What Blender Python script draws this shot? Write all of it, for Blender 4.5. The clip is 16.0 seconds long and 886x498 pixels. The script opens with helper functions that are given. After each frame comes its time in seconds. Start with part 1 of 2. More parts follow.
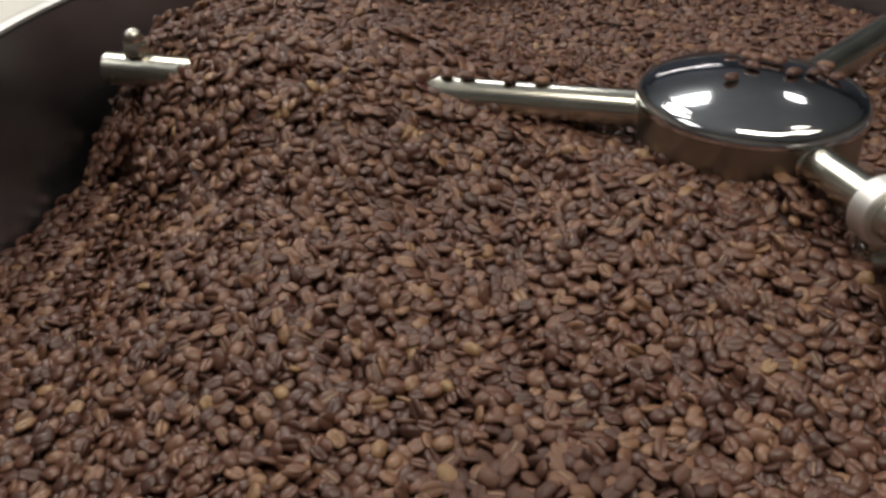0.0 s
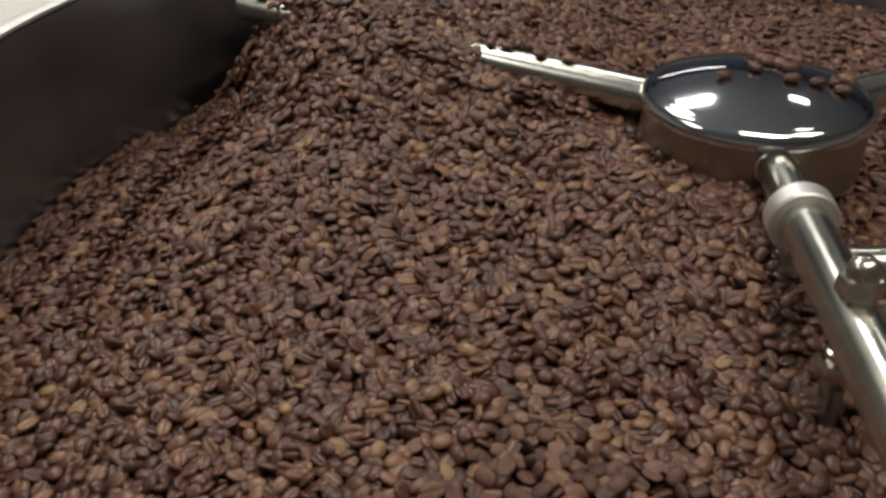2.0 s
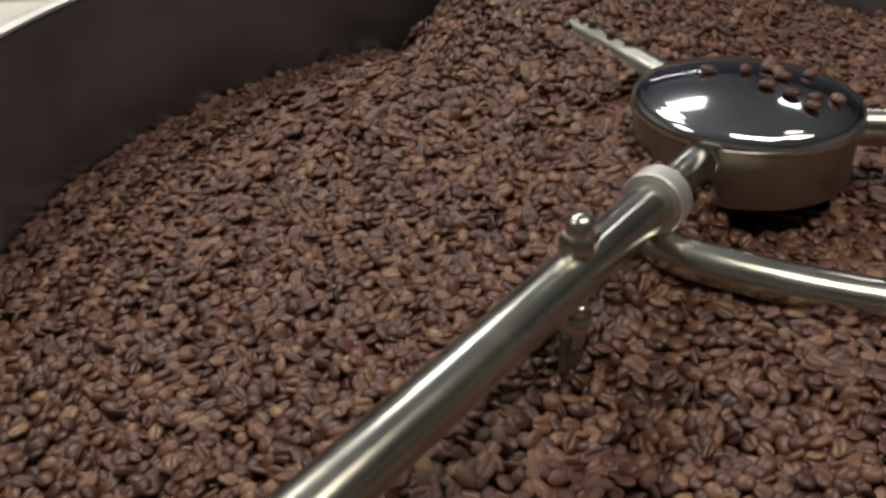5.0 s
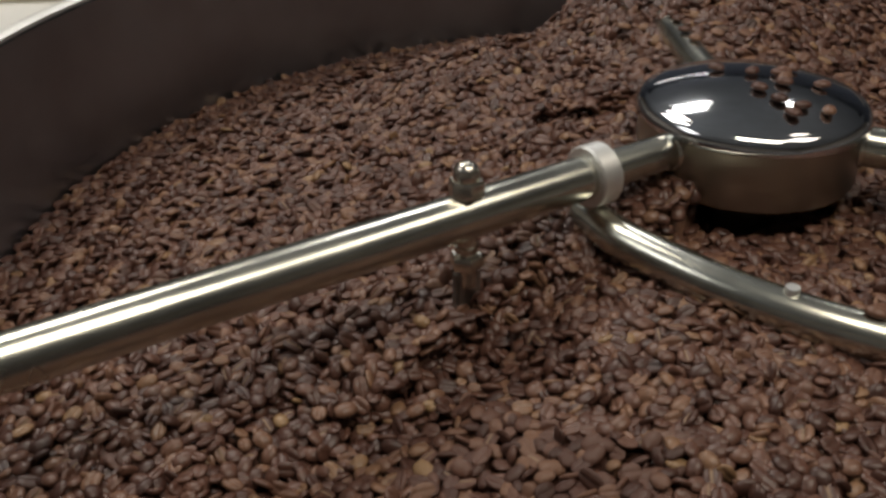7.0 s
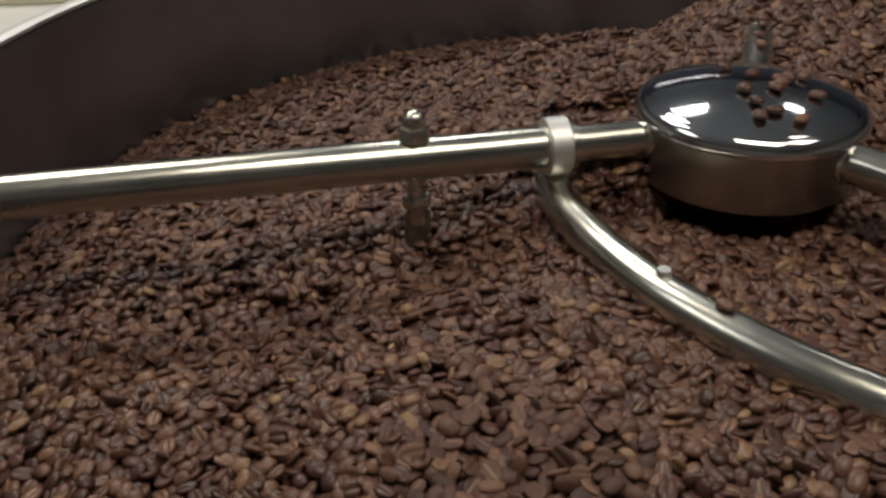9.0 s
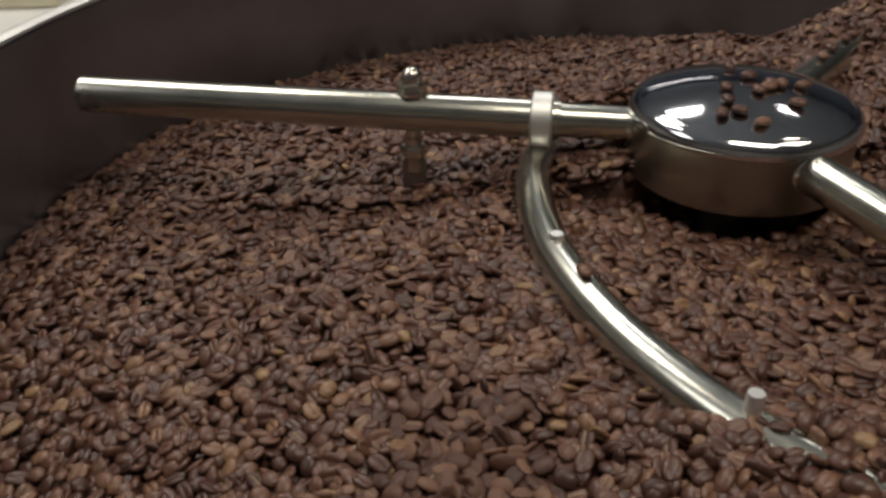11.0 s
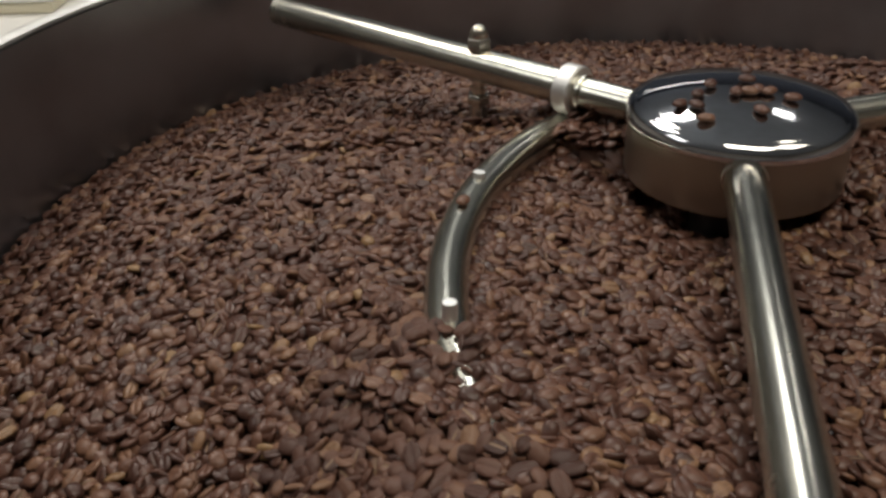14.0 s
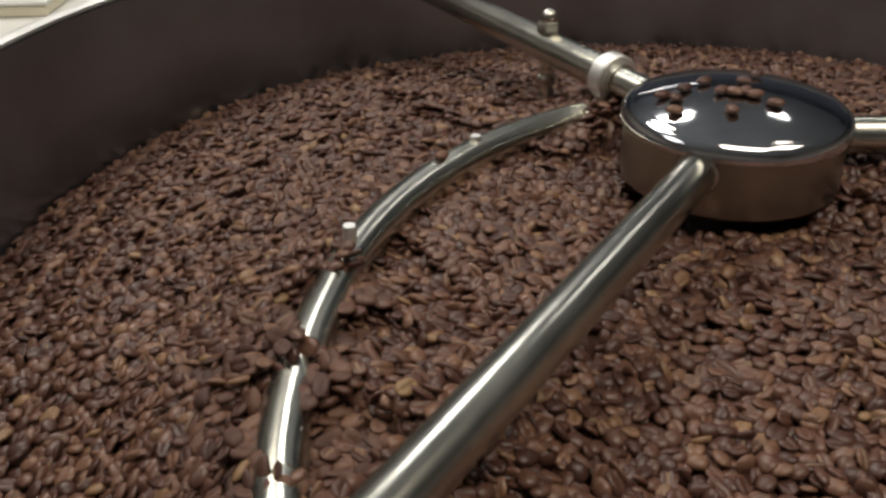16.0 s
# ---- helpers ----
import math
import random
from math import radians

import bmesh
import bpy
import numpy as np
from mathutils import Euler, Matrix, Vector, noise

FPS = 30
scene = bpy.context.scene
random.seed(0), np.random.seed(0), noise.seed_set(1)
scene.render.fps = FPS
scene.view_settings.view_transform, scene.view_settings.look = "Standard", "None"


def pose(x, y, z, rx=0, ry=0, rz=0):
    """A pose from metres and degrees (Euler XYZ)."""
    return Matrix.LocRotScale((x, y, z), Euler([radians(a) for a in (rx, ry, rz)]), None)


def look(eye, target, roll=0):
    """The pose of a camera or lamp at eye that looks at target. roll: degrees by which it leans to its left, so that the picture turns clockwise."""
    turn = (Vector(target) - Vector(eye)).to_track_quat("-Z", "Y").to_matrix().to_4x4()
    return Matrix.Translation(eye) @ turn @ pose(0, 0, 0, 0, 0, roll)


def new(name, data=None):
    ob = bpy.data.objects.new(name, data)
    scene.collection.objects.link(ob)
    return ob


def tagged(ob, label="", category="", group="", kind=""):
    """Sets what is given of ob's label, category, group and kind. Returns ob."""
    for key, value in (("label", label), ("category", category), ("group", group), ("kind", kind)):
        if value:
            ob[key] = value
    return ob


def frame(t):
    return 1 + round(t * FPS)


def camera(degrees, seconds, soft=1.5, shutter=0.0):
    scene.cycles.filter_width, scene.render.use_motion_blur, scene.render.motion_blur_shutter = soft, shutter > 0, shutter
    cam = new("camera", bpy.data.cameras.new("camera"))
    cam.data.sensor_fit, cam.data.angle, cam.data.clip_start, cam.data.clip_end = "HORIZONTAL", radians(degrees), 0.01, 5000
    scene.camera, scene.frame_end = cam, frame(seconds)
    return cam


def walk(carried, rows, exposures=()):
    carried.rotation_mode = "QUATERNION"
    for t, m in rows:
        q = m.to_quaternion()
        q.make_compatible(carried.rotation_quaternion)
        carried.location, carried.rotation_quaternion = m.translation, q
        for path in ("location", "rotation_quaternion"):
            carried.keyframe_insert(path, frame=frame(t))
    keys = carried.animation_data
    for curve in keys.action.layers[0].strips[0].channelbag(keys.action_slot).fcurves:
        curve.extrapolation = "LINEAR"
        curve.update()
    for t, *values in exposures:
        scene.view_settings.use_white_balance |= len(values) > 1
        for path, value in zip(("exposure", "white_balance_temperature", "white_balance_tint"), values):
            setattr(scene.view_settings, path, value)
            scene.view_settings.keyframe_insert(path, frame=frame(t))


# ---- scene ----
R = 0.063          # hub radius in metres; most sizes below are given in hub radii
TURN = -10.6166    # degrees a second, clockwise from above
START = 305.976    # heading of the bolted arm at the start, degrees


def heading(t):
    return START + TURN * t


cam = camera(52.40, 16.0, soft=3.0, shutter=0.5)
ROLL = -0.929
walk(cam, [
    (0.0, look((-0.0020, -0.4970, 0.1881), (-0.1488, -0.0945, -0.0771), ROLL)),
    (2.0, look((-0.0014, -0.4968, 0.1881), (-0.1505, -0.0946, -0.0765), ROLL)),
    (4.0, look((-0.0008, -0.4966, 0.1881), (-0.1462, -0.0923, -0.0753), ROLL)),
    (6.0, look((-0.0004, -0.4971, 0.1872), (-0.1480, -0.0922, -0.0742), ROLL)),
    (8.0, look((0.0000, -0.4975, 0.1863), (-0.1498, -0.0922, -0.0731), ROLL)),
    (10.0, look((0.0005, -0.4977, 0.1858), (-0.1478, -0.0907, -0.0719), ROLL)),
    (12.0, look((0.0009, -0.4979, 0.1852), (-0.1458, -0.0893, -0.0708), ROLL)),
    (14.0, look((0.0006, -0.4982, 0.1839), (-0.1451, -0.0877, -0.0696), ROLL)),
    (16.0, look((0.0003, -0.4985, 0.1825), (-0.1435, -0.0861, -0.0690), ROLL)),
], exposures=[(0.0, 0.12), (3.0, -0.06), (4.0, 0.0), (7.0, -0.22), (9.0, -0.30), (11.5, -0.22), (12.5, -0.24), (14.0, -0.14), (15.0, 0.02), (16.0, -0.02)])

# ---- light ----
world = bpy.data.worlds.new("room_air")
scene.world = world
world.use_nodes = True
world.node_tree.nodes["Background"].inputs[0].default_value = (0.9, 0.85, 0.8, 1)
world.node_tree.nodes["Background"].inputs[1].default_value = 0.02


def area(name, place, target, sx, sy, watts, colour):
    lamp = bpy.data.lights.new(name, "AREA")
    lamp.shape, lamp.size, lamp.size_y, lamp.energy, lamp.color = "RECTANGLE", sx, sy, watts, colour
    ob = new(name, lamp)
    ob.matrix_world = look(place, target)
    return ob


WARM = (1.0, 0.90, 0.76)
COOL = (0.98, 0.96, 0.93)
NEUTRAL = (1.0, 0.93, 0.84)
LAMPS = [  # x, y, width, depth, watts, colour
    (-1.30, 0.55, 0.8, 0.8, 22, NEUTRAL),
    (-0.66, 1.50, 0.44, 0.26, 9.5, COOL),
    # unseen, added to fill the beans on the east side
    (0.95, 0.05, 0.6, 0.6, 6.5, WARM),
    (0.30, -0.55, 0.9, 0.5, 13.8, WARM),
    (0.46, 1.90, 0.19, 0.20, 1.9, COOL),
    # unseen, added in place of some bright area to the left front
    (-1.9, -0.9, 0.8, 0.8, 9, COOL),
]
CEILING = 1.62
for i, (x, y, sx, sy, w, c) in enumerate(LAMPS):
    area("panel_lamp", (x, y, CEILING - 0.035), (x, y, -1), sx, sy, w, c)
# added out of view, to draw the bright arc on the lid's far shoulder
area("added_arc_lamp", (-0.95, 4.045, 1.22), (-0.95, 0, 1.22), 0.95, 0.022, 0.7, COOL)


# ---- materials ----
def material(name):
    m = bpy.data.materials.new(name)
    m.use_nodes = True
    return m, m.node_tree.nodes, m.node_tree.links, m.node_tree.nodes["Principled BSDF"]


def ramp(nodes, stops):
    r = nodes.new("ShaderNodeValToRGB")
    e = r.color_ramp.elements
    while len(e) < len(stops):
        e.new(0.5)
    for k, (p, c) in zip(e, stops):
        k.position, k.color = p, (*c, 1)
    return r


def noise_node(nodes, links, scale, detail=3, stretch=None):
    tc = nodes.new("ShaderNodeTexCoord")
    n = nodes.new("ShaderNodeTexNoise")
    n.inputs["Scale"].default_value, n.inputs["Detail"].default_value = scale, detail
    src = tc.outputs["Object"]
    if stretch:
        mp = nodes.new("ShaderNodeMapping")
        mp.inputs["Scale"].default_value = stretch
        links.new(src, mp.inputs["Vector"])
        src = mp.outputs["Vector"]
    links.new(src, n.inputs["Vector"])
    return n


def steel(name, colour, rough, spread, stretch=(1, 1, 1), scale=60, bump=0.02):
    m, nodes, links, p = material(name)
    p.inputs["Metallic"].default_value = 1.0
    fine = noise_node(nodes, links, scale, 4, stretch)
    broad = noise_node(nodes, links, 14, 3)
    mix = nodes.new("ShaderNodeMath")
    mix.operation = "MULTIPLY_ADD"
    links.new(fine.outputs["Fac"], mix.inputs[0])
    mix.inputs[1].default_value = 0.6
    links.new(broad.outputs["Fac"], mix.inputs[2])
    mr = nodes.new("ShaderNodeMapRange")
    mr.inputs["From Min"].default_value, mr.inputs["From Max"].default_value = 0.45, 1.15
    mr.inputs["To Min"].default_value, mr.inputs["To Max"].default_value = rough, rough + spread
    links.new(mix.outputs[0], mr.inputs["Value"])
    links.new(mr.outputs["Result"], p.inputs["Roughness"])
    dark = tuple(0.82 * c for c in colour)
    cr = ramp(nodes, [(0.35, dark), (0.65, colour)])
    links.new(broad.outputs["Fac"], cr.inputs["Fac"])
    links.new(cr.outputs["Color"], p.inputs["Base Color"])
    b = nodes.new("ShaderNodeBump")
    b.inputs["Strength"].default_value, b.inputs["Distance"].default_value = bump, 0.001
    links.new(fine.outputs["Fac"], b.inputs["Height"])
    links.new(b.outputs["Normal"], p.inputs["Normal"])
    return m


def bean_material():
    m, nodes, links, p = material("roasted_bean")
    geo = nodes.new("ShaderNodeNewGeometry")
    each = ramp(nodes, [(0.0, (0.060, 0.027, 0.020)), (0.35, (0.100, 0.0465, 0.0335)), (0.72, (0.146, 0.072, 0.050)),
                        (0.94, (0.215, 0.116, 0.072)), (0.988, (0.25, 0.145, 0.080)), (1.0, (0.30, 0.190, 0.095))])
    own = nodes.new("ShaderNodeObjectInfo")
    both = nodes.new("ShaderNodeMath")
    both.operation = "ADD"
    links.new(geo.outputs["Random Per Island"], both.inputs[0])
    links.new(own.outputs["Random"], both.inputs[1])
    part_of = nodes.new("ShaderNodeMath")
    part_of.operation = "FRACT"
    links.new(both.outputs[0], part_of.inputs[0])
    links.new(part_of.outputs[0], each.inputs["Fac"])
    n = noise_node(nodes, links, 420, 4)
    mott = ramp(nodes, [(0.3, (0.72, 0.70, 0.70)), (0.7, (1.12, 1.1, 1.08))])
    links.new(n.outputs["Fac"], mott.inputs["Fac"])
    mul = nodes.new("ShaderNodeMix")
    mul.data_type, mul.blend_type = "RGBA", "MULTIPLY"
    mul.inputs["Factor"].default_value = 1.0
    links.new(each.outputs["Color"], mul.inputs["A"])
    links.new(mott.outputs["Color"], mul.inputs["B"])
    links.new(mul.outputs["Result"], p.inputs["Base Color"])
    p.inputs["Roughness"].default_value = 0.39
    b = nodes.new("ShaderNodeBump")
    b.inputs["Strength"].default_value, b.inputs["Distance"].default_value = 0.35, 0.0006
    links.new(n.outputs["Fac"], b.inputs["Height"])
    links.new(b.outputs["Normal"], p.inputs["Normal"])
    return m


def paint(name, colour, rough, scale=6, spread=0.15):
    m, nodes, links, p = material(name)
    n = noise_node(nodes, links, scale, 5)
    lo = tuple(c * (1 - spread) for c in colour)
    cr = ramp(nodes, [(0.3, lo), (0.7, colour)])
    links.new(n.outputs["Fac"], cr.inputs["Fac"])
    links.new(cr.outputs["Color"], p.inputs["Base Color"])
    p.inputs["Roughness"].default_value = rough
    return m


def glow(name, colour, strength):
    m, nodes, links, p = material(name)
    p.inputs["Base Color"].default_value = (0.8, 0.8, 0.8, 1)
    p.inputs["Emission Color"].default_value = (*colour, 1)
    p.inputs["Emission Strength"].default_value = strength
    return m


BEAN = bean_material()
MIRROR = steel("polished_steel", (0.74, 0.75, 0.77), 0.05, 0.06, (1, 1, 1), 40, 0.0)
TUBE = steel("drawn_steel_tube", (0.63, 0.63, 0.555), 0.18, 0.11, (1, 1, 1), 120, 0.03)
BODY = steel("brushed_steel_drum", (0.42, 0.39, 0.33), 0.28, 0.12, (1, 1, 30), 40, 0.03)
WALL = steel("brushed_steel_sheet", (0.40, 0.42, 0.46), 0.29, 0.16, (1, 1, 25), 30, 0.04)
NUT = steel("bright_nut_steel", (0.72, 0.69, 0.61), 0.20, 0.1, (1, 1, 1), 200, 0.02)
BLADE = steel("worn_blade_steel", (0.42, 0.40, 0.37), 0.30, 0.2, (1, 1, 1), 150, 0.08)
SATIN = steel("satin_bright_steel", (0.90, 0.90, 0.88), 0.42, 0.12, (1, 1, 1), 150, 0.03)
CHAFF = paint("bean_crease_skin", (0.27, 0.18, 0.115), 0.6, 300, 0.3)
PLASTER = paint("wall_plaster", (0.46, 0.43, 0.40), 0.8)
CEIL = paint("blue_grey_ceiling", (0.60, 0.68, 0.80), 0.85)
BLUE_GREY = paint("blue_grey_plaster", (0.17, 0.20, 0.27), 0.8)
TILE = paint("floor_screed", (0.34, 0.32, 0.29), 0.6)
WHITE = paint("white_enamel", (0.80, 0.80, 0.77), 0.35, 10, 0.08)
CREAM = paint("cream_card", (0.84, 0.79, 0.62), 0.6, 12, 0.1)


# ---- building tools ----
def part(name, bm, mat, parent=None, label="", smooth=True):
    me = bpy.data.meshes.new(name)
    bm.normal_update()
    bm.to_mesh(me)
    bm.free()
    me.materials.append(mat)
    if smooth:
        me.polygons.foreach_set("use_smooth", [True] * len(me.polygons))
        me.set_sharp_from_angle(angle=radians(38))
    ob = new(name, me)
    ob.parent = parent
    if label:
        tagged(ob, label)
    return ob


def empty(name):
    return new(name)


def lathe(profile, seg=96, closed=False, m=None):
    """Turns (radius, height) pairs round z."""
    bm = bmesh.new()
    rings = []
    for r, z in profile:
        if r < 1e-6:
            rings.append([bm.verts.new((0, 0, z))])
        else:
            rings.append([bm.verts.new((r * math.cos(2 * math.pi * k / seg), r * math.sin(2 * math.pi * k / seg), z)) for k in range(seg)])
    pairs = list(zip(rings, rings[1:])) + ([(rings[-1], rings[0])] if closed else [])
    for a, b in pairs:
        for k in range(seg):
            j = (k + 1) % seg
            if len(a) == 1:
                bm.faces.new((a[0], b[k], b[j]))
            elif len(b) == 1:
                bm.faces.new((a[k], b[0], a[j]))
            else:
                bm.faces.new((a[k], b[k], b[j], a[j]))
    bmesh.ops.recalc_face_normals(bm, faces=bm.faces)
    if m:
        bmesh.ops.transform(bm, matrix=m, verts=bm.verts)
    return bm


def box(bm, x0, x1, y0, y1, z0, z1, bevel=0.0):
    made = bmesh.ops.create_cube(bm, size=1, matrix=Matrix.Translation(((x0 + x1) / 2, (y0 + y1) / 2, (z0 + z1) / 2)) @ Matrix.Diagonal((x1 - x0, y1 - y0, z1 - z0, 1)))
    if bevel:
        edges = list({e for v in made["verts"] for e in v.link_edges})
        bmesh.ops.bevel(bm, geom=edges, offset=bevel, segments=2, affect="EDGES")
    return bm


def boxed(*a, **k):
    return box(bmesh.new(), *a, **k)


def sweep(path, radii, seg=28, caps=True):
    """A tube along a list of points."""
    bm = bmesh.new()
    pts = [Vector(p) for p in path]
    rings = []
    up = Vector((0, 0, 1))
    for i, p in enumerate(pts):
        d = (pts[min(i + 1, len(pts) - 1)] - pts[max(i - 1, 0)]).normalized()
        s = d.cross(up).normalized()
        u = s.cross(d)
        r = radii[i] if isinstance(radii, (list, tuple)) else radii
        rings.append([bm.verts.new(p + r * (math.cos(2 * math.pi * k / seg) * s + math.sin(2 * math.pi * k / seg) * u)) for k in range(seg)])
    for a, b in zip(rings, rings[1:]):
        for k in range(seg):
            j = (k + 1) % seg
            bm.faces.new((a[k], a[j], b[j], b[k]))
    if caps:
        bm.faces.new(rings[0])
        bm.faces.new(rings[-1])
    bmesh.ops.recalc_face_normals(bm, faces=bm.faces)
    return bm


ALONG_X = Matrix.Rotation(radians(90), 4, "Y")

# ---- room ----
FLOOR = -0.95
X0, X1, Y0, Y1 = -3.4, 3.4, -3.0, 4.12
tagged(part("floor", boxed(X0, X1, Y0, Y1, FLOOR - 0.1, FLOOR), TILE, smooth=False), "grey screed workshop floor", "floor", kind="structure")
tagged(part("ceiling", boxed(X0, X1, Y0, Y1, CEILING, CEILING + 0.1), CEIL, smooth=False), "blue-grey painted ceiling with lamp panels", "ceiling", kind="structure")
for nm, b in (("wall_north", (X0 - 0.15, X1 + 0.15, Y1, Y1 + 0.15)), ("wall_south", (X0 - 0.15, X1 + 0.15, Y0 - 0.15, Y0)),
              ("wall_west", (X0 - 0.15, X0, Y0, Y1)), ("wall_east", (X1, X1 + 0.15, Y0, Y1))):
    far = nm == "wall_north"
    tagged(part(nm, boxed(*b, FLOOR - 0.1, CEILING + 0.1), BLUE_GREY if far else PLASTER, smooth=False),
           "blue-grey painted workshop wall" if far else "plain plastered workshop wall", "wall", kind="structure")


def ceiling_light(x, y, sx, sy):
    lamp = empty("ceiling_light")
    lamp.location = (x, y, CEILING)
    bm = bmesh.new()
    w = 0.03
    for a in ((-sx / 2 - w, -sx / 2, -sy / 2 - w, sy / 2 + w), (sx / 2, sx / 2 + w, -sy / 2 - w, sy / 2 + w),
              (-sx / 2, sx / 2, -sy / 2 - w, -sy / 2), (-sx / 2, sx / 2, sy / 2, sy / 2 + w)):
        box(bm, *a, -0.04, -0.001)
    part("frame", bm, WHITE, lamp, smooth=False)
    part("diffuser", boxed(-sx / 2, sx / 2, -sy / 2, sy / 2, -0.028, -0.004), WHITE, lamp, smooth=False)
    return tagged(lamp, "square ceiling lamp panel with white frame, inferred or added as fill", "lamp", "ceiling lamps")


# the added fill lamps get a fixture too
for x, y, sx, sy, w, c in LAMPS:
    ceiling_light(x, y, sx, sy)

# housing for the added strip that the lid mirrors as an arc
strip = empty("added_arc_light")
part("housing", boxed(-1.45, -0.45, 4.06, 4.119, 1.19, 1.25, bevel=0.004), WHITE, strip)
for x in (-1.46, -0.45):
    part("end_cap", boxed(x, x + 0.01, 4.035, 4.119, 1.185, 1.255, bevel=0.002), WHITE, strip)
tagged(strip, "added white light strip on the far wall, for the arc in the hub lid", "lamp")

# ---- cooling tray ----
TRAY = 6.95 * R        # inner radius
RIM = 0.26 * R         # height of the rim
DEEP = -2.05 * R       # the perforated floor
tray = empty("cooling_tray")
part("side_wall", lathe([(TRAY, DEEP), (TRAY, RIM - 0.0005), (TRAY + 0.003, RIM - 0.0005), (TRAY + 0.003, DEEP)], 160, True), WALL, tray, "brushed stainless side wall")
flange = [(0.003, 0.0), (0.0, 0.0012), (0.0004, 0.0032), (0.003, 0.0042), (0.0095, 0.0042), (0.0118, 0.003), (0.0125, 0.0), (0.0125, -0.012), (0.0105, -0.012), (0.0105, 0.0)]
part("rim_flange", lathe([(TRAY + a, RIM + b) for a, b in flange], 160, True), SATIN, tray, "bright folded steel rim flange")
part("floor_plate", lathe([(0, DEEP), (TRAY, DEEP), (TRAY, DEEP - 0.004), (0, DEEP - 0.004)], 96), BLADE, tray)
part("under_drum", lathe([(TRAY - 0.03, DEEP - 0.005), (TRAY - 0.03, FLOOR + 0.3), (TRAY - 0.05, FLOOR + 0.3), (TRAY - 0.05, DEEP - 0.005)], 96, True), WALL, tray)
for k in range(4):
    a = radians(45 + 90 * k)
    part("leg", lathe([(0, FLOOR), (0.03, FLOOR), (0.022, FLOOR + 0.02), (0.022, FLOOR + 0.3), (0, FLOOR + 0.3)], 20, m=Matrix.Translation(((TRAY - 0.045) * math.cos(a), (TRAY - 0.045) * math.sin(a), 0))), TUBE, tray)
part("drive_shaft", lathe([(0, DEEP), (0.30 * R, DEEP), (0.30 * R, -0.72 * R), (0, -0.72 * R)], 40), BLADE, tray)
tagged(tray, "round stainless steel cooling tray for roasted coffee", "cooling tray")

# ---- bench beyond the rim ----
bench = empty("work_bench")
part("bench_top", boxed(-1.75, -0.4545, -0.35, 1.3, -0.04, -0.001, bevel=0.003), WHITE, bench)
for x in (-1.70, -0.50):
    for y in (-0.29, 1.24):
        part("leg", boxed(x - 0.025, x + 0.025, y - 0.025, y + 0.025, FLOOR, -0.0405), TUBE, bench)
tagged(bench, "white topped work bench beside the tray", "bench")

carton = empty("carton")
part("box_body", boxed(-0.13, 0.0, 0.0, 0.09, 0.0, 0.0085, bevel=0.001), CREAM, carton)
part("lid_flap", boxed(-0.1315, 0.0015, -0.0015, 0.0915, 0.0087, 0.0107, bevel=0.0008), WHITE, carton, "white lid")
carton.matrix_world = pose(-0.503, 0.047, -0.0008, 0, 0, 22)
tagged(carton, "flat cream cardboard carton with white lid on the bench", "carton")

# ---- stirrer: hub, three arms ----
stirrer = empty("stirrer")
DOME = 0.16


def lid_top(r):
    return 0.03 + DOME * (1 - (r / 0.9) ** 2)


lid = [(0.9 * k / 16, lid_top(0.9 * k / 16)) for k in range(17)]     # a shallow dome
lid += [(0.903, 0.0265), (0.908, 0.0250)]     # a pressed crease round it
lid += [(0.91 + 0.137 * (math.sin(radians(a)) - 0.342), 0.025 - 0.145 * (0.94 - math.cos(radians(a)))) for a in range(22, 91, 5)]     # its rounded shoulder
lid += [(0.998, -0.128), (0.985, -0.14), (0.962, -0.142)]
part("hub_lid", lathe([(r * R, z * R) for r, z in lid], 160), MIRROR, stirrer, "mirror-polished domed hub lid")
hub = [(0.962, -0.138), (0.962, -0.62), (0.95, -0.645), (0.93, -0.65), (0.0, -0.65)]
part("hub_drum", lathe([(r * R, z * R) for r, z in hub], 160), BODY, stirrer, "brushed steel hub drum")
ARM_Z = -0.275 * R


def on_arm(spin):
    return Matrix.Rotation(radians(spin), 4, "Z") @ Matrix.Translation((0, 0, ARM_Z))


def tube(x0, x1, r, wall=0.035):
    """A pipe along x with an open outer end."""
    prof = [(0, x0), (r, x0), (r, x1 - 0.012), (r - 0.012, x1), (r - wall, x1), (r - wall, x1 - 0.35), (0, x1 - 0.35)]
    return [(a * R, b * R) for a, b in prof]


def bar(name, spin, x0, x1, r, label="", mat=TUBE):
    return part(name, lathe(tube(x0, x1, r), 48, m=on_arm(spin) @ ALONG_X), mat, stirrer, label)


def weld(spin, r):
    prof = [(r, 0.93), (r + 0.022, 0.95), (r + 0.02, 0.972), (r + 0.008, 0.988), (r - 0.01, 0.99)]
    return part("weld_bead", lathe([(a * R, b * R) for a, b in prof], 40, m=on_arm(spin) @ ALONG_X), NUT, stirrer)


def hexagon(bm, r, z0, z1, m):
    vs = [[bm.verts.new(m @ Vector((q * math.cos(radians(60 * k + 12)), q * math.sin(radians(60 * k + 12)), z))) for k in range(6)]
          for q, z in ((r * 0.92, z0), (r, z0 + 0.012 * R), (r, z1 - 0.02 * R), (r * 0.88, z1))]
    for a, b in zip(vs, vs[1:]):
        for k in range(6):
            bm.faces.new((a[k], a[(k + 1) % 6], b[(k + 1) % 6], b[k]))
    bm.faces.new(vs[-1])
    bm.faces.new(vs[0][::-1])
    return bm


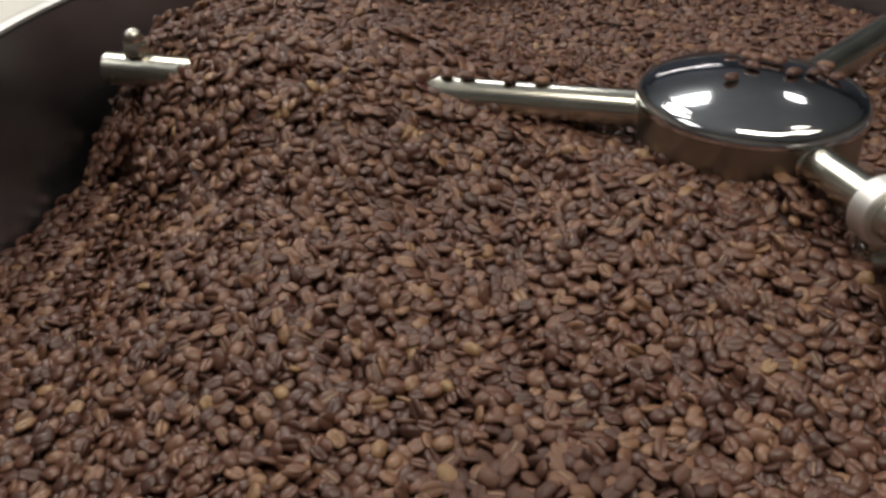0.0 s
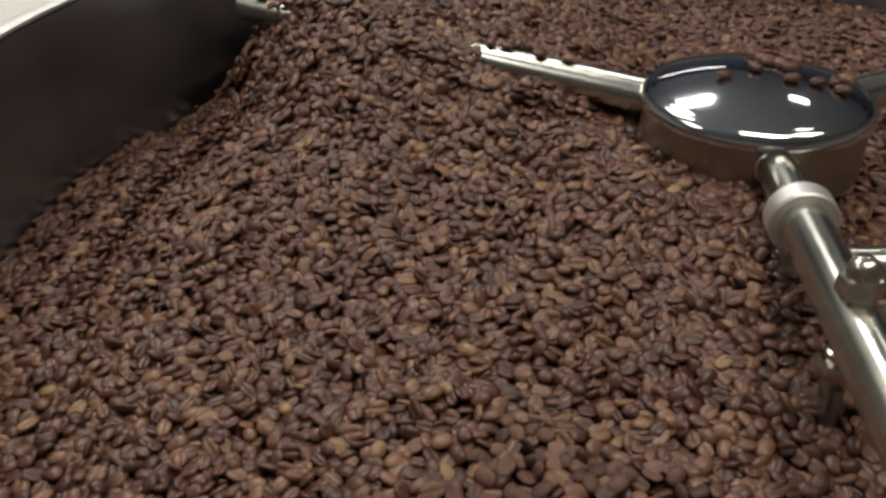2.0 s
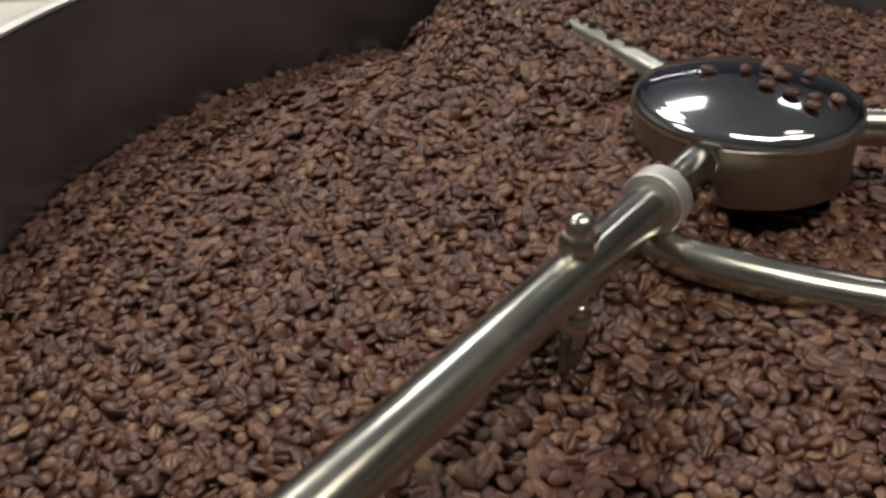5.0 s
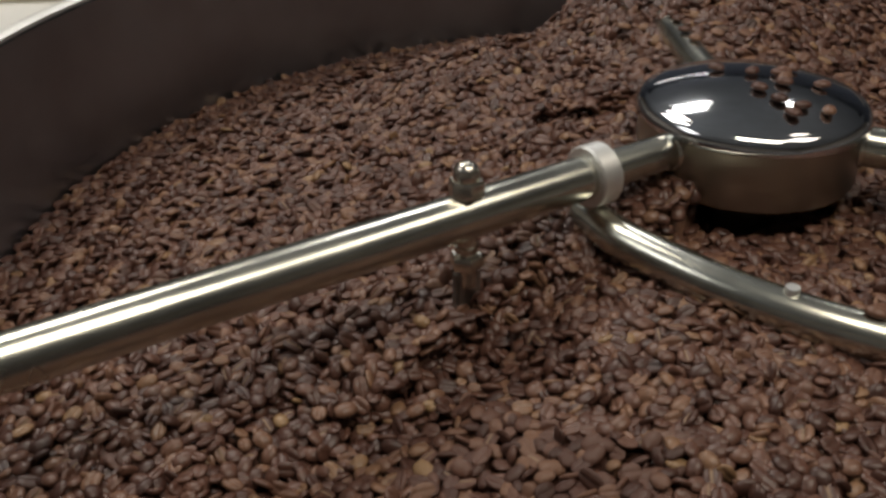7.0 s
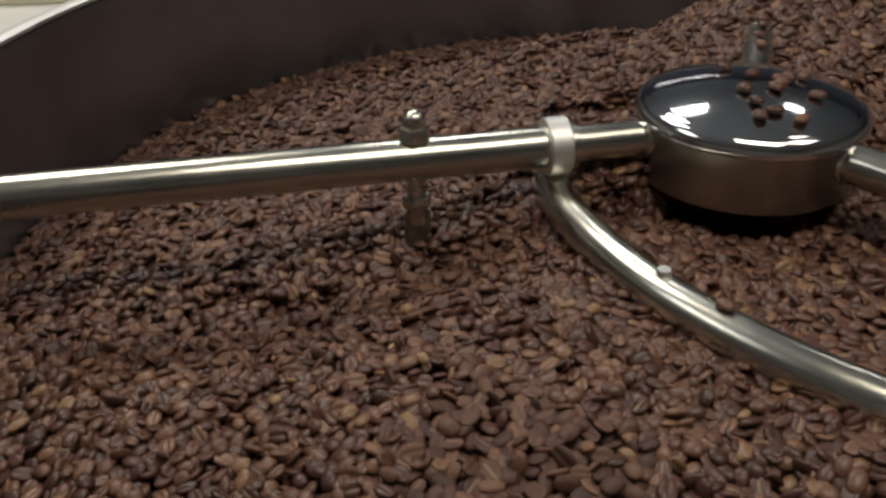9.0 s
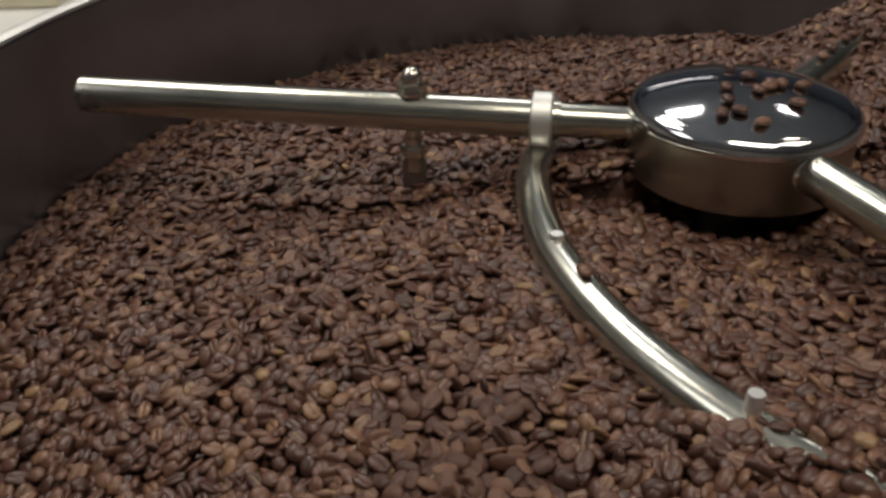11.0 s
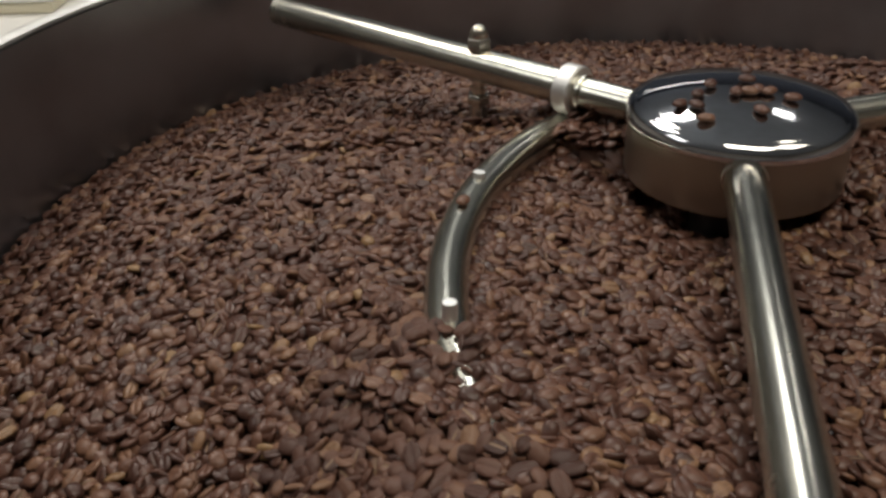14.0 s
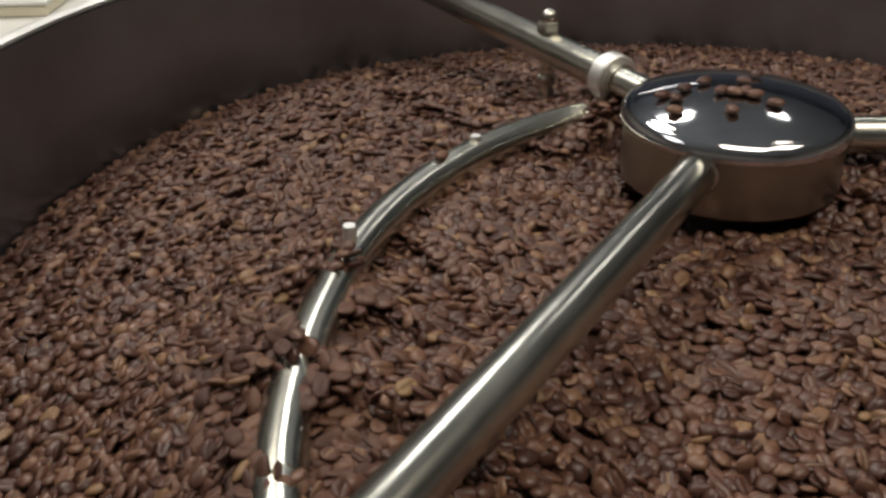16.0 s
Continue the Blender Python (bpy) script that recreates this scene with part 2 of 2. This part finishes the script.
def cap_nut(spin, x, scale=1.0):
    """A hexagonal nut with a domed cap on top of the tube."""
    base = 0.171 * R
    m = on_arm(spin) @ Matrix.Translation((x * R, 0, base))
    s = R * scale
    nut = part("hex_nut", hexagon(bmesh.new(), 0.138 * s, 0, 0.13 * s, m), NUT, stirrer, "hexagonal steel nut")
    prof = [(0.098, 0.12), (0.102, 0.17), (0.095, 0.21), (0.077, 0.24), (0.045, 0.262), (0, 0.27)]
    part("dome_cap", lathe([(a * s, b * s) for a, b in prof], 28, m=m), NUT, nut)
    return nut


def clamp_bolt(spin, x):
    """The nut and blade holder beneath the tube."""
    m = on_arm(spin) @ Matrix.Translation((x * R, 0, 0))
    low = part("lower_nut", hexagon(bmesh.new(), 0.135 * R, -0.44 * R, -0.33 * R, m), NUT, stirrer, "hexagonal steel nut")
    part("stud", lathe([(a * R, b * R) for a, b in ((0, -0.6), (0.08, -0.6), (0.08, -0.30), (0.095, -0.295), (0.095, -0.25), (0.08, -0.24), (0.08, -0.1), (0, -0.1))], 20, m=m), NUT, low)
    bm = boxed(-0.115 * R, 0.115 * R, -0.045 * R, 0.045 * R, -1.5 * R, -0.47 * R, bevel=0.02 * R)
    bmesh.ops.transform(bm, matrix=m, verts=bm.verts)
    part("blade_holder", bm, BLADE, stirrer, "dull flat steel blade holder")


# bolted arm
bar("inner_tube", 0, 0.90, 1.75, 0.157)
weld(0, 0.157)
bar("outer_tube", 0, 1.60, 6.37, 0.180)
ring = [(0.17, 1.67), (0.240, 1.67), (0.254, 1.684), (0.254, 1.851), (0.240, 1.865), (0.15, 1.865)]
collar = part("clamp_collar", lathe([(a * R, b * R) for a, b in ring], 56, m=on_arm(0) @ ALONG_X), SATIN, stirrer, "bright steel clamp collar")
tab = boxed(1.68 * R, 1.86 * R, -0.12 * R, 0.12 * R, -0.40 * R, -0.20 * R, bevel=0.02 * R)
bmesh.ops.transform(tab, matrix=on_arm(0), verts=tab.verts)
part("clamp_tab", tab, NUT, collar)
part("set_screw", lathe([(0, 0.01 * R), (0.03 * R, 0.01 * R), (0.045 * R, -0.004 * R), (0.045 * R, -0.03 * R)], 16,
     m=on_arm(0) @ Matrix.Translation((1.77 * R, -0.122 * R, -0.30 * R)) @ Matrix.Rotation(radians(90), 4, "X")), BLADE, collar, "dark socket set screw")
cap_nut(0, 2.99)
clamp_bolt(0, 2.99)

# curved plough tube, level under the bolted arm and sweeping back and out
PLOUGH = -0.668
bends = [(1.75, -3), (1.83, 11), (1.925, 24.6), (2.10, 38), (2.335, 50.1), (2.61, 60.9), (2.925, 70.4), (3.255, 78.6), (3.59, 85.7),
         (3.935, 92.5), (4.32, 98.7), (4.735, 104.5), (5.17, 110.1), (5.62, 115.6)]
knots = [(r, a, PLOUGH) for r, a in bends]


def smooth_path(points, steps=6):
    ps = [Vector((r * R * math.cos(radians(a)), r * R * math.sin(radians(a)), z * R)) for r, a, z in points]
    out = []
    for i in range(len(ps) - 1):
        p0, p1, p2, p3 = ps[max(i - 1, 0)], ps[i], ps[i + 1], ps[min(i + 2, len(ps) - 1)]
        for k in range(steps):
            s = k / steps
            out.append(0.5 * ((2 * p1) + (p2 - p0) * s + (2 * p0 - 5 * p1 + 4 * p2 - p3) * s * s + (3 * p1 - p0 - 3 * p2 + p3) * s ** 3))
    return out + [ps[-1]]


plough = part("plough_tube", sweep(smooth_path(knots), 0.165 * R), TUBE, stirrer, "curved steel plough tube")


def pin(r, a, z0, z1, rad, label=""):
    m = Matrix.Rotation(radians(a), 4, "Z") @ Matrix.Translation((r * R, 0, 0))
    prof = [(0, z1), (rad * 0.9, z1), (rad, z1 - 0.012), (rad, z0), (0, z0)]
    part("locating_pin", lathe([(p * R, q * R) for p, q in prof], 20, m=m), SATIN, plough, label)


pin(2.33, 50.0, -0.58, -0.462, 0.055, "short steel pin")
pin(3.60, 86.0, -0.58, -0.375, 0.055, "upright steel pin")

# plain arm, and the arm buried in the heap
bar("plain_tube", 120, 0.90, 6.2, 0.172)
weld(120, 0.172)
bar("buried_tube", 240, 0.90, 6.35, 0.17)
weld(240, 0.17)
cap_nut(240, 6.0)
tagged(stirrer, "polished steel stirrer with hub and three arms", "stirrer")


# ---- beans ----
def bean_template(seg, rings, groove):
    """One bean along x: a domed back, a flat face with a crease. Unit half-lengths; the faces and which of them lie in the crease."""
    face = {7: (-0.84, -0.34), 8: (-0.17, -0.46), 9: (0.0, -0.08), 10: (0.17, -0.46), 11: (0.84, -0.34)}
    vs, fs, crease = [(-1, 0, -0.02)], [], []
    for i in range(1, rings + 1):
        a = math.pi * i / (rings + 1)
        x, q = -math.cos(a), math.sin(a) ** 0.75
        for k in range(seg):
            f = 2 * math.pi * k / seg
            y, z = face.get(k, (math.cos(f), math.sin(f))) if groove else (math.cos(f), math.sin(f) * (1 if f < math.pi else 0.55))
            vs.append((x, y * q, z * q))
    vs.append((1, 0, -0.02))
    last = len(vs) - 1
    for k in range(seg):
        j = (k + 1) % seg
        fs.append((0, 1 + j, 1 + k))
        fs.append((last, last - seg + k, last - seg + j))
        crease += [False, False]
        for i in range(rings - 1):
            a, b = 1 + i * seg, 1 + (i + 1) * seg
            fs.append((a + k, a + j, b + j, b + k))
            crease.append(k in (8, 9))
    return np.array(vs, float), fs, crease


FINE = bean_template(12, 4, True)
PALE = FINE[:2] + ([2 * c for c in FINE[2]],)      # with pale skin left in the crease
PLAIN = FINE[:2] + ([0] * len(FINE[1]),)
low = bean_template(8, 3, False)
ROUGH = low[:2] + ([0] * len(low[1]),)


def random_turn(rng, tilt):
    """Mostly lying on its back or face, leaning by about tilt degrees."""
    m = Matrix.Rotation(rng.uniform(0, 2 * math.pi), 3, "Z") @ Matrix.Rotation(radians(rng.normal(0, tilt * 0.7)), 3, "Y")
    return np.array(m @ Matrix.Rotation(radians(rng.normal(0, tilt)) + (math.pi if rng.random() < 0.5 else 0), 3, "X"))


def bean_mesh(name, items):
    """One mesh from (template, place, turn, half sizes)."""
    vs, fs, pale, n = [], [], [], 0
    for (tv, tf, tc), place, turn, size in items:
        vs.append((tv * size) @ turn.T + place)
        fs.extend(tuple(i + n for i in f) for f in tf)
        pale.extend(1 if c == 2 else 0 for c in tc)
        n += len(tv)
    me = bpy.data.meshes.new(name)
    me.from_pydata(np.concatenate(vs).tolist(), [], fs)
    me.polygons.foreach_set("use_smooth", [True] * len(me.polygons))
    me.materials.append(BEAN)
    me.materials.append(CHAFF)
    me.polygons.foreach_set("material_index", pale)
    return me


def bean_size(rng):
    s = rng.normal(1.0, 0.08)
    return np.array((0.0048 * s * rng.uniform(0.92, 1.12), 0.0037 * s * rng.uniform(0.92, 1.06), 0.0021 * s * rng.uniform(0.9, 1.15)))


def patch_items(rc, wr, span, rng, block=True):
    """A rigid patch of heaped beans, radial width wr, angle span, about the point (rc, 0): the beans on top, and those beneath."""
    def inside(over):
        q = rc + rng.uniform(-0.5, 0.5) * wr * over
        f = rng.uniform(-0.5, 0.5) * span * over
        return np.array((q * math.cos(f) - rc, q * math.sin(f), 0.0))

    def scatter(want, gap, over):
        placed, tries = [], 0
        while len(placed) < want and tries < want * 40:
            tries += 1
            p = inside(over)
            if all((p[0] - q[0]) ** 2 + (p[1] - q[1]) ** 2 > gap * gap for q in placed):
                placed.append(p)
        return placed
    top, under = [], []
    want = int(wr * rc * span / 33e-6)
    for p in scatter(want, 0.0051, 1.03):
        p[2] = rng.normal(0, 0.0011)
        tilt = 17 if rng.random() < 0.7 else 42
        top.append((PALE if rng.random() < 0.16 else PLAIN, p, random_turn(rng, tilt), bean_size(rng)))
    for p in scatter(int(want * 0.7), 0.0054, 1.06):
        p[2] = rng.uniform(-0.0062, -0.0036)
        under.append((ROUGH, p, random_turn(rng, 30), bean_size(rng) * 1.1))
    for k in range(int(want * 0.24)):      # round the edges, where a neighbour may stand lower
        u, f = rng.uniform(-0.5, 0.5), rng.uniform(-0.5, 0.5)
        if rng.random() < 0.6:
            u = math.copysign(rng.uniform(0.44, 0.5), u)
        else:
            f = math.copysign(rng.uniform(0.44, 0.5), f)
        p = np.array(((rc + u * wr) * math.cos(f * span) - rc, (rc + u * wr) * math.sin(f * span), rng.uniform(-0.017, -0.007)))
        under.append((ROUGH, p, random_turn(rng, 40), bean_size(rng)))
    if block:      # packed beans beneath, as one piece
        n = 7
        grid = [(rc + u * wr * 0.48, f * span * 0.48, z) for z in (-0.0095, -0.034) for u in (-1, 1) for f in np.linspace(-1, 1, n)]
        shape = np.array([(q * math.cos(f) - rc, q * math.sin(f), z) for q, f, z in grid])
        faces = [(i, i + 1, i + n + 1, i + n) for i in range(n - 1)] + [(i, i + 2 * n, i + 1 + 2 * n, i + 1) for i in range(n - 1)]
        faces += [(i + n, i + n + 1, i + 3 * n + 1, i + 3 * n) for i in range(n - 1)] + [(0, n, 3 * n, 2 * n), (n - 1, 3 * n - 1, 4 * n - 1, 2 * n - 1)]
        under.append(((shape, faces, [0] * len(faces)), np.zeros(3), np.eye(3), np.ones(3)))
    return top, under


def lerp(x, xs, ys):
    return float(np.interp(x, xs, ys))


RADII = (0.9, 1.5, 2.3, 3.0, 3.6, 4.3, 5.0, 5.6, 6.2, 6.95)
AHEAD = (-0.40, -0.53, -0.80, -1.00, -1.12, -1.23, -1.32, -1.39, -1.46, -1.57)     # swept up before the bolted arm
BEHIND = (-0.86, -0.80, -0.71, -0.73, -0.78, -0.88, -1.04, -1.20, -1.36, -1.56)    # after it has passed
HEAP = (-0.52, -0.44, -0.25, -0.07, 0.05, 0.10, 0.09, 0.06, -0.13, -0.85)          # the fresh heap carried by the buried arm
FLAT = (-0.78, -0.76, -0.78, -0.82, -0.85, -0.88, -0.92, -0.96, -1.00, -1.08)      # the far side


def step(x, a, b):
    s = min(max((x - a) / (b - a), 0.0), 1.0)
    return 0.6 * s + 0.4 * s * s * (3 - 2 * s)


def plough_heading(r):
    return lerp(r, [b[0] for b in bends], [b[1] for b in bends])


def height(r, rel, dug):
    """The beans' level, in hub radii, at a heading rel degrees on from the bolted arm; dug: the depth of its furrow."""
    rel = rel % 360
    ahead, behind, heap, flat = (lerp(r, RADII, k) for k in (AHEAD, BEHIND, HEAP, FLAT))
    # headings: 0 bolted arm, 120 plain arm, 240 buried arm
    if rel < 180:
        z = behind + (flat - behind) * step(rel, 110, 140)
        z += (ahead - z) * (1 - step(rel, 0, 16))
        p = plough_heading(r)     # pushed up over the plough tube, as far as the plain arm
        z += lerp(r, (2.9, 3.4, 3.75, 4.1, 4.6, 5.2, 5.8, 6.4), (0, 0.08, 0.28, 0.40, 0.52, 0.62, 0.50, 0.12)) * step(rel, p - 26, p - 2) * (1 - step(rel, 114, 134))
        z -= dug * step(r, 1.6, 3.2) * (1 - step(r, 4.4, 6.0)) * step(rel, -2, 9) * (1 - step(rel, 12, 40))
    else:
        z = flat + (heap - flat) * step(rel, 185, 222)
        shelf = 0.42 * step(r, 2.4, 3.8) * (1 - step(r, 4.9, 5.5)) * (1 - step(rel, 268, 300))   # left standing behind the buried arm
        edge = lerp(r, (2.0, 4.0, 5.2, 6.2, 6.9), (240, 241, 239, 234, 226))
        wide = lerp(r, (1.5, 3.0, 5.0, 6.6), (40, 28, 16, 17))
        z += (ahead + shelf - z) * step(rel, edge, edge + wide)
    return z


# how fast the beans are carried round, degrees a second, by heading on from the bolted arm: they lie still, are pushed by an arm, and lie still again
TURNS = (0, 20, 35, 50, 65, 80, 95, 108, 122, 140, 190, 225, 242, 258, 280, 300, 318, 335, 350, 360)
FLOW_IN = (-6.0, -5.8, -5.4, -5.2, -5.0, -4.0, -3.2, -3.6, -4.4, -4.2, -4.4, -5.4, -6.2, -5.4, -4.0, -2.4, -3.6, -5.0, -5.6, -6.0)
FLOW_MID = (-1.9, -1.7, -2.6, -4.2, -5.6, -5.0, -4.4, -3.4, -3.0, -1.2, -1.2, -4.0, -6.0, -4.4, -0.8, -0.4, -1.6, -2.6, -2.4, -1.9)
FLOW_OUT = (-0.3, 0.0, -0.4, -1.7, -2.8, -4.0, -6.2, -6.4, -3.0, -0.6, -0.6, -3.0, -4.8, -2.6, -0.6, -0.1, 0.0, -0.1, -0.2, -0.3)


def flow(r, rel):
    rel = rel % 360
    return lerp(r, (1.6, 3.1, 4.2, 5.6, 6.3), (lerp(rel, TURNS, FLOW_IN), lerp(rel, TURNS, FLOW_MID), lerp(rel, TURNS, FLOW_OUT),
                                             0.55 * lerp(rel, TURNS, FLOW_OUT), 0.0))


RINGS = [  # inner, outer radius; pieces that would fill the ring side by side
    (0.40, 0.86, 5), (0.90, 1.50, 9), (1.50, 2.20, 14), (2.20, 2.92, 20), (2.92, 3.66, 26),
    (3.66, 4.42, 32), (4.42, 5.16, 37), (5.16, 5.92, 43), (5.92, 6.88, 50)]
bed = tagged(empty("coffee_bean_bed"), "heaped brown roasted coffee beans in the tray", "coffee beans", kind="stuff")
patches = []
rng = np.random.default_rng(7)
one_bean = [bean_mesh("bean", [(kind, np.zeros(3), np.eye(3), np.ones(3))]) for kind in (PLAIN, PALE)]
NEAR = ((5, 262, 12), (6, 266, 20), (7, 268, 12))      # ring, heading and half-width of the stretch with loose beans
for n, (inner, outer, count) in enumerate(RINGS):
    span, rc = 2 * math.pi / count, (inner + outer) / 2
    builds = [patch_items(rc * R, (outer - inner) * R, span, rng, inner > 0.5) for k in range(min(3, count))]
    meshes = [bean_mesh("bean_patch", top + under) for top, under in builds]
    bare = [None] * len(builds)
    # one whole passage relative to the arms, in steps of a degree: the time that it takes gives the even spacing of the pieces
    ages = np.concatenate(([0.0], np.cumsum([1.0 / (flow(rc, q + 0.5) - TURN) for q in range(360)])))
    pieces = math.ceil(count * -TURN * ages[-1] / 360 - 0.35)
    shift = rng.uniform(0, 1)
    for k in range(pieces):
        pick = int(rng.integers(len(builds)))
        rel = float(np.interp((k + shift) / pieces * ages[-1], ages, np.arange(361)))
        a = (rel + START) % 360
        near = any(n == q and abs(a - h) < wide for q, h, wide in NEAR)
        if near and bare[pick] is None:
            bare[pick] = bean_mesh("bean_patch", builds[pick][1])
        ob = new("bean_patch", bare[pick] if near else meshes[pick])
        ob.parent = bed
        patches.append((ob, rc, rel + START, 0.008 * (k % 2)))
        if near:
            for kind, place, turn, size in builds[pick][0]:
                bean = new("bean", one_bean[1 if kind is PALE else 0])
                bean.parent = ob
                bean.matrix_local = Matrix.Translation(place.tolist()) @ Matrix(turn.tolist()).to_4x4() @ Matrix.Diagonal((*size.tolist(), 1))

single = bean_mesh("coffee_bean", [(PLAIN, np.zeros(3), np.eye(3), np.array((0.0049, 0.0036, 0.0026)))])
loose = []     # single beans that ride on the hub lid and on the buried arm: radius, heading, height, turn
for r, a, turn in ((0.68, 67, 20), (0.61, 78, 80), (0.74, 93, 130), (0.48, 64, 40), (0.30, 46, 60), (0.26, 101, 10), (0.23, 126, 75),
                   (0.54, 131, 25), (0.20, 150, 150), (0.27, 164, 95), (0.45, 177, 35), (0.36, 292, 0), (0.05, 270, 110)):
    loose.append((r, a, lid_top(r) + 0.03, turn))
for r, a, turn in ((2.55, 240, 10), (2.15, 240.5, 70), (1.85, 239.6, 35), (2.75, 240, 120)):
    loose.append((r, a, -0.275 + 0.17 + 0.03, turn))
loose.append((2.60, 60.8, PLOUGH + 0.165 + 0.025, 50))     # one more on the plough tube
riders = []
for r, a, z, turn in loose:
    ob = tagged(new("coffee_bean", single), "single roasted coffee bean lying on the stirrer", "coffee bean", "beans on the stirrer")
    riders.append((ob, r, a, z, turn))


def motions():
    def spin(t):
        return Matrix.Rotation(radians(heading(t)), 4, "Z")
    whole = [i * 1.0 for i in range(17)]
    walk(stirrer, [(t, spin(t)) for t in whole])
    for ob, r, a, z, turn in riders:
        own = Matrix.Rotation(radians(a), 4, "Z") @ Matrix.Translation((r * R, 0, z * R)) @ Matrix.Rotation(radians(turn), 4, "Z")
        walk(ob, [(t, spin(t) @ own) for t in whole])
    for ob, rc, start, lift in patches:
        rows, a = [], start
        for i in range(33):
            t = i * 0.5
            rel = a - heading(t)
            dug = lerp(t, (3, 6, 8, 12), (0.20, 0.42, 0.42, 0.20))
            z = height(rc, rel, dug) if rc > 0.9 else -1.12
            z += 0.08 * step(rc, 5.0, 6.5) * max(0.0, math.cos(radians(a - 205)))     # banked a little against the west side
            z -= 0.03 * (-TURN / (flow(rc, rel) - TURN) - 1)     # where the pieces crowd together they lie deeper
            p = rel % 360 - plough_heading(rc)     # a trench opens behind the plough tube
            z -= 0.24 * step(t, 14.0, 16.0) * step(rc, 2.9, 3.7) * (1 - step(rc, 5.3, 5.8)) * step(p, -7, 2) * (1 - step(p, 9, 24))
            off = max(-30.0, min(30.0, (a - 143 + 180) % 360 - 180))     # heaped beyond the hub
            z += 0.20 * step(rc, 1.2, 1.8) * (1 - step(rc, 2.0, 2.6)) * math.cos(radians(3 * off))
            far = (1 - step(abs((a - 145 + 180) % 360 - 180), 14, 32)) * (1 - step(abs((rel + 180) % 360 - 180), 18, 34))
            z += 0.15 * far * step(rc, 2.0, 2.7) * (1 - step(rc, 4.2, 5.4))     # level round the bolted arm on the far side
            dr = (height(rc + 0.3, rel, dug) - height(rc - 0.3, rel, dug)) / 0.6
            da = (height(rc, rel + 3, dug) - height(rc, rel - 3, dug)) / (radians(6) * rc)
            x = Vector((1, 0, dr)).normalized()
            up = x.cross(Vector((0, 1, da))).normalized()
            y = up.cross(x)
            m = Matrix((x, y, up)).transposed().to_4x4()
            rows.append((t, Matrix.Rotation(radians(a), 4, "Z") @ Matrix.Translation((rc * R, 0, (z - 0.04 + lift) * R)) @ m))
            for k in range(5):      # on to the next row
                a += 0.1 * flow(rc, a - heading(t + 0.1 * k))
        walk(ob, rows)


motions()
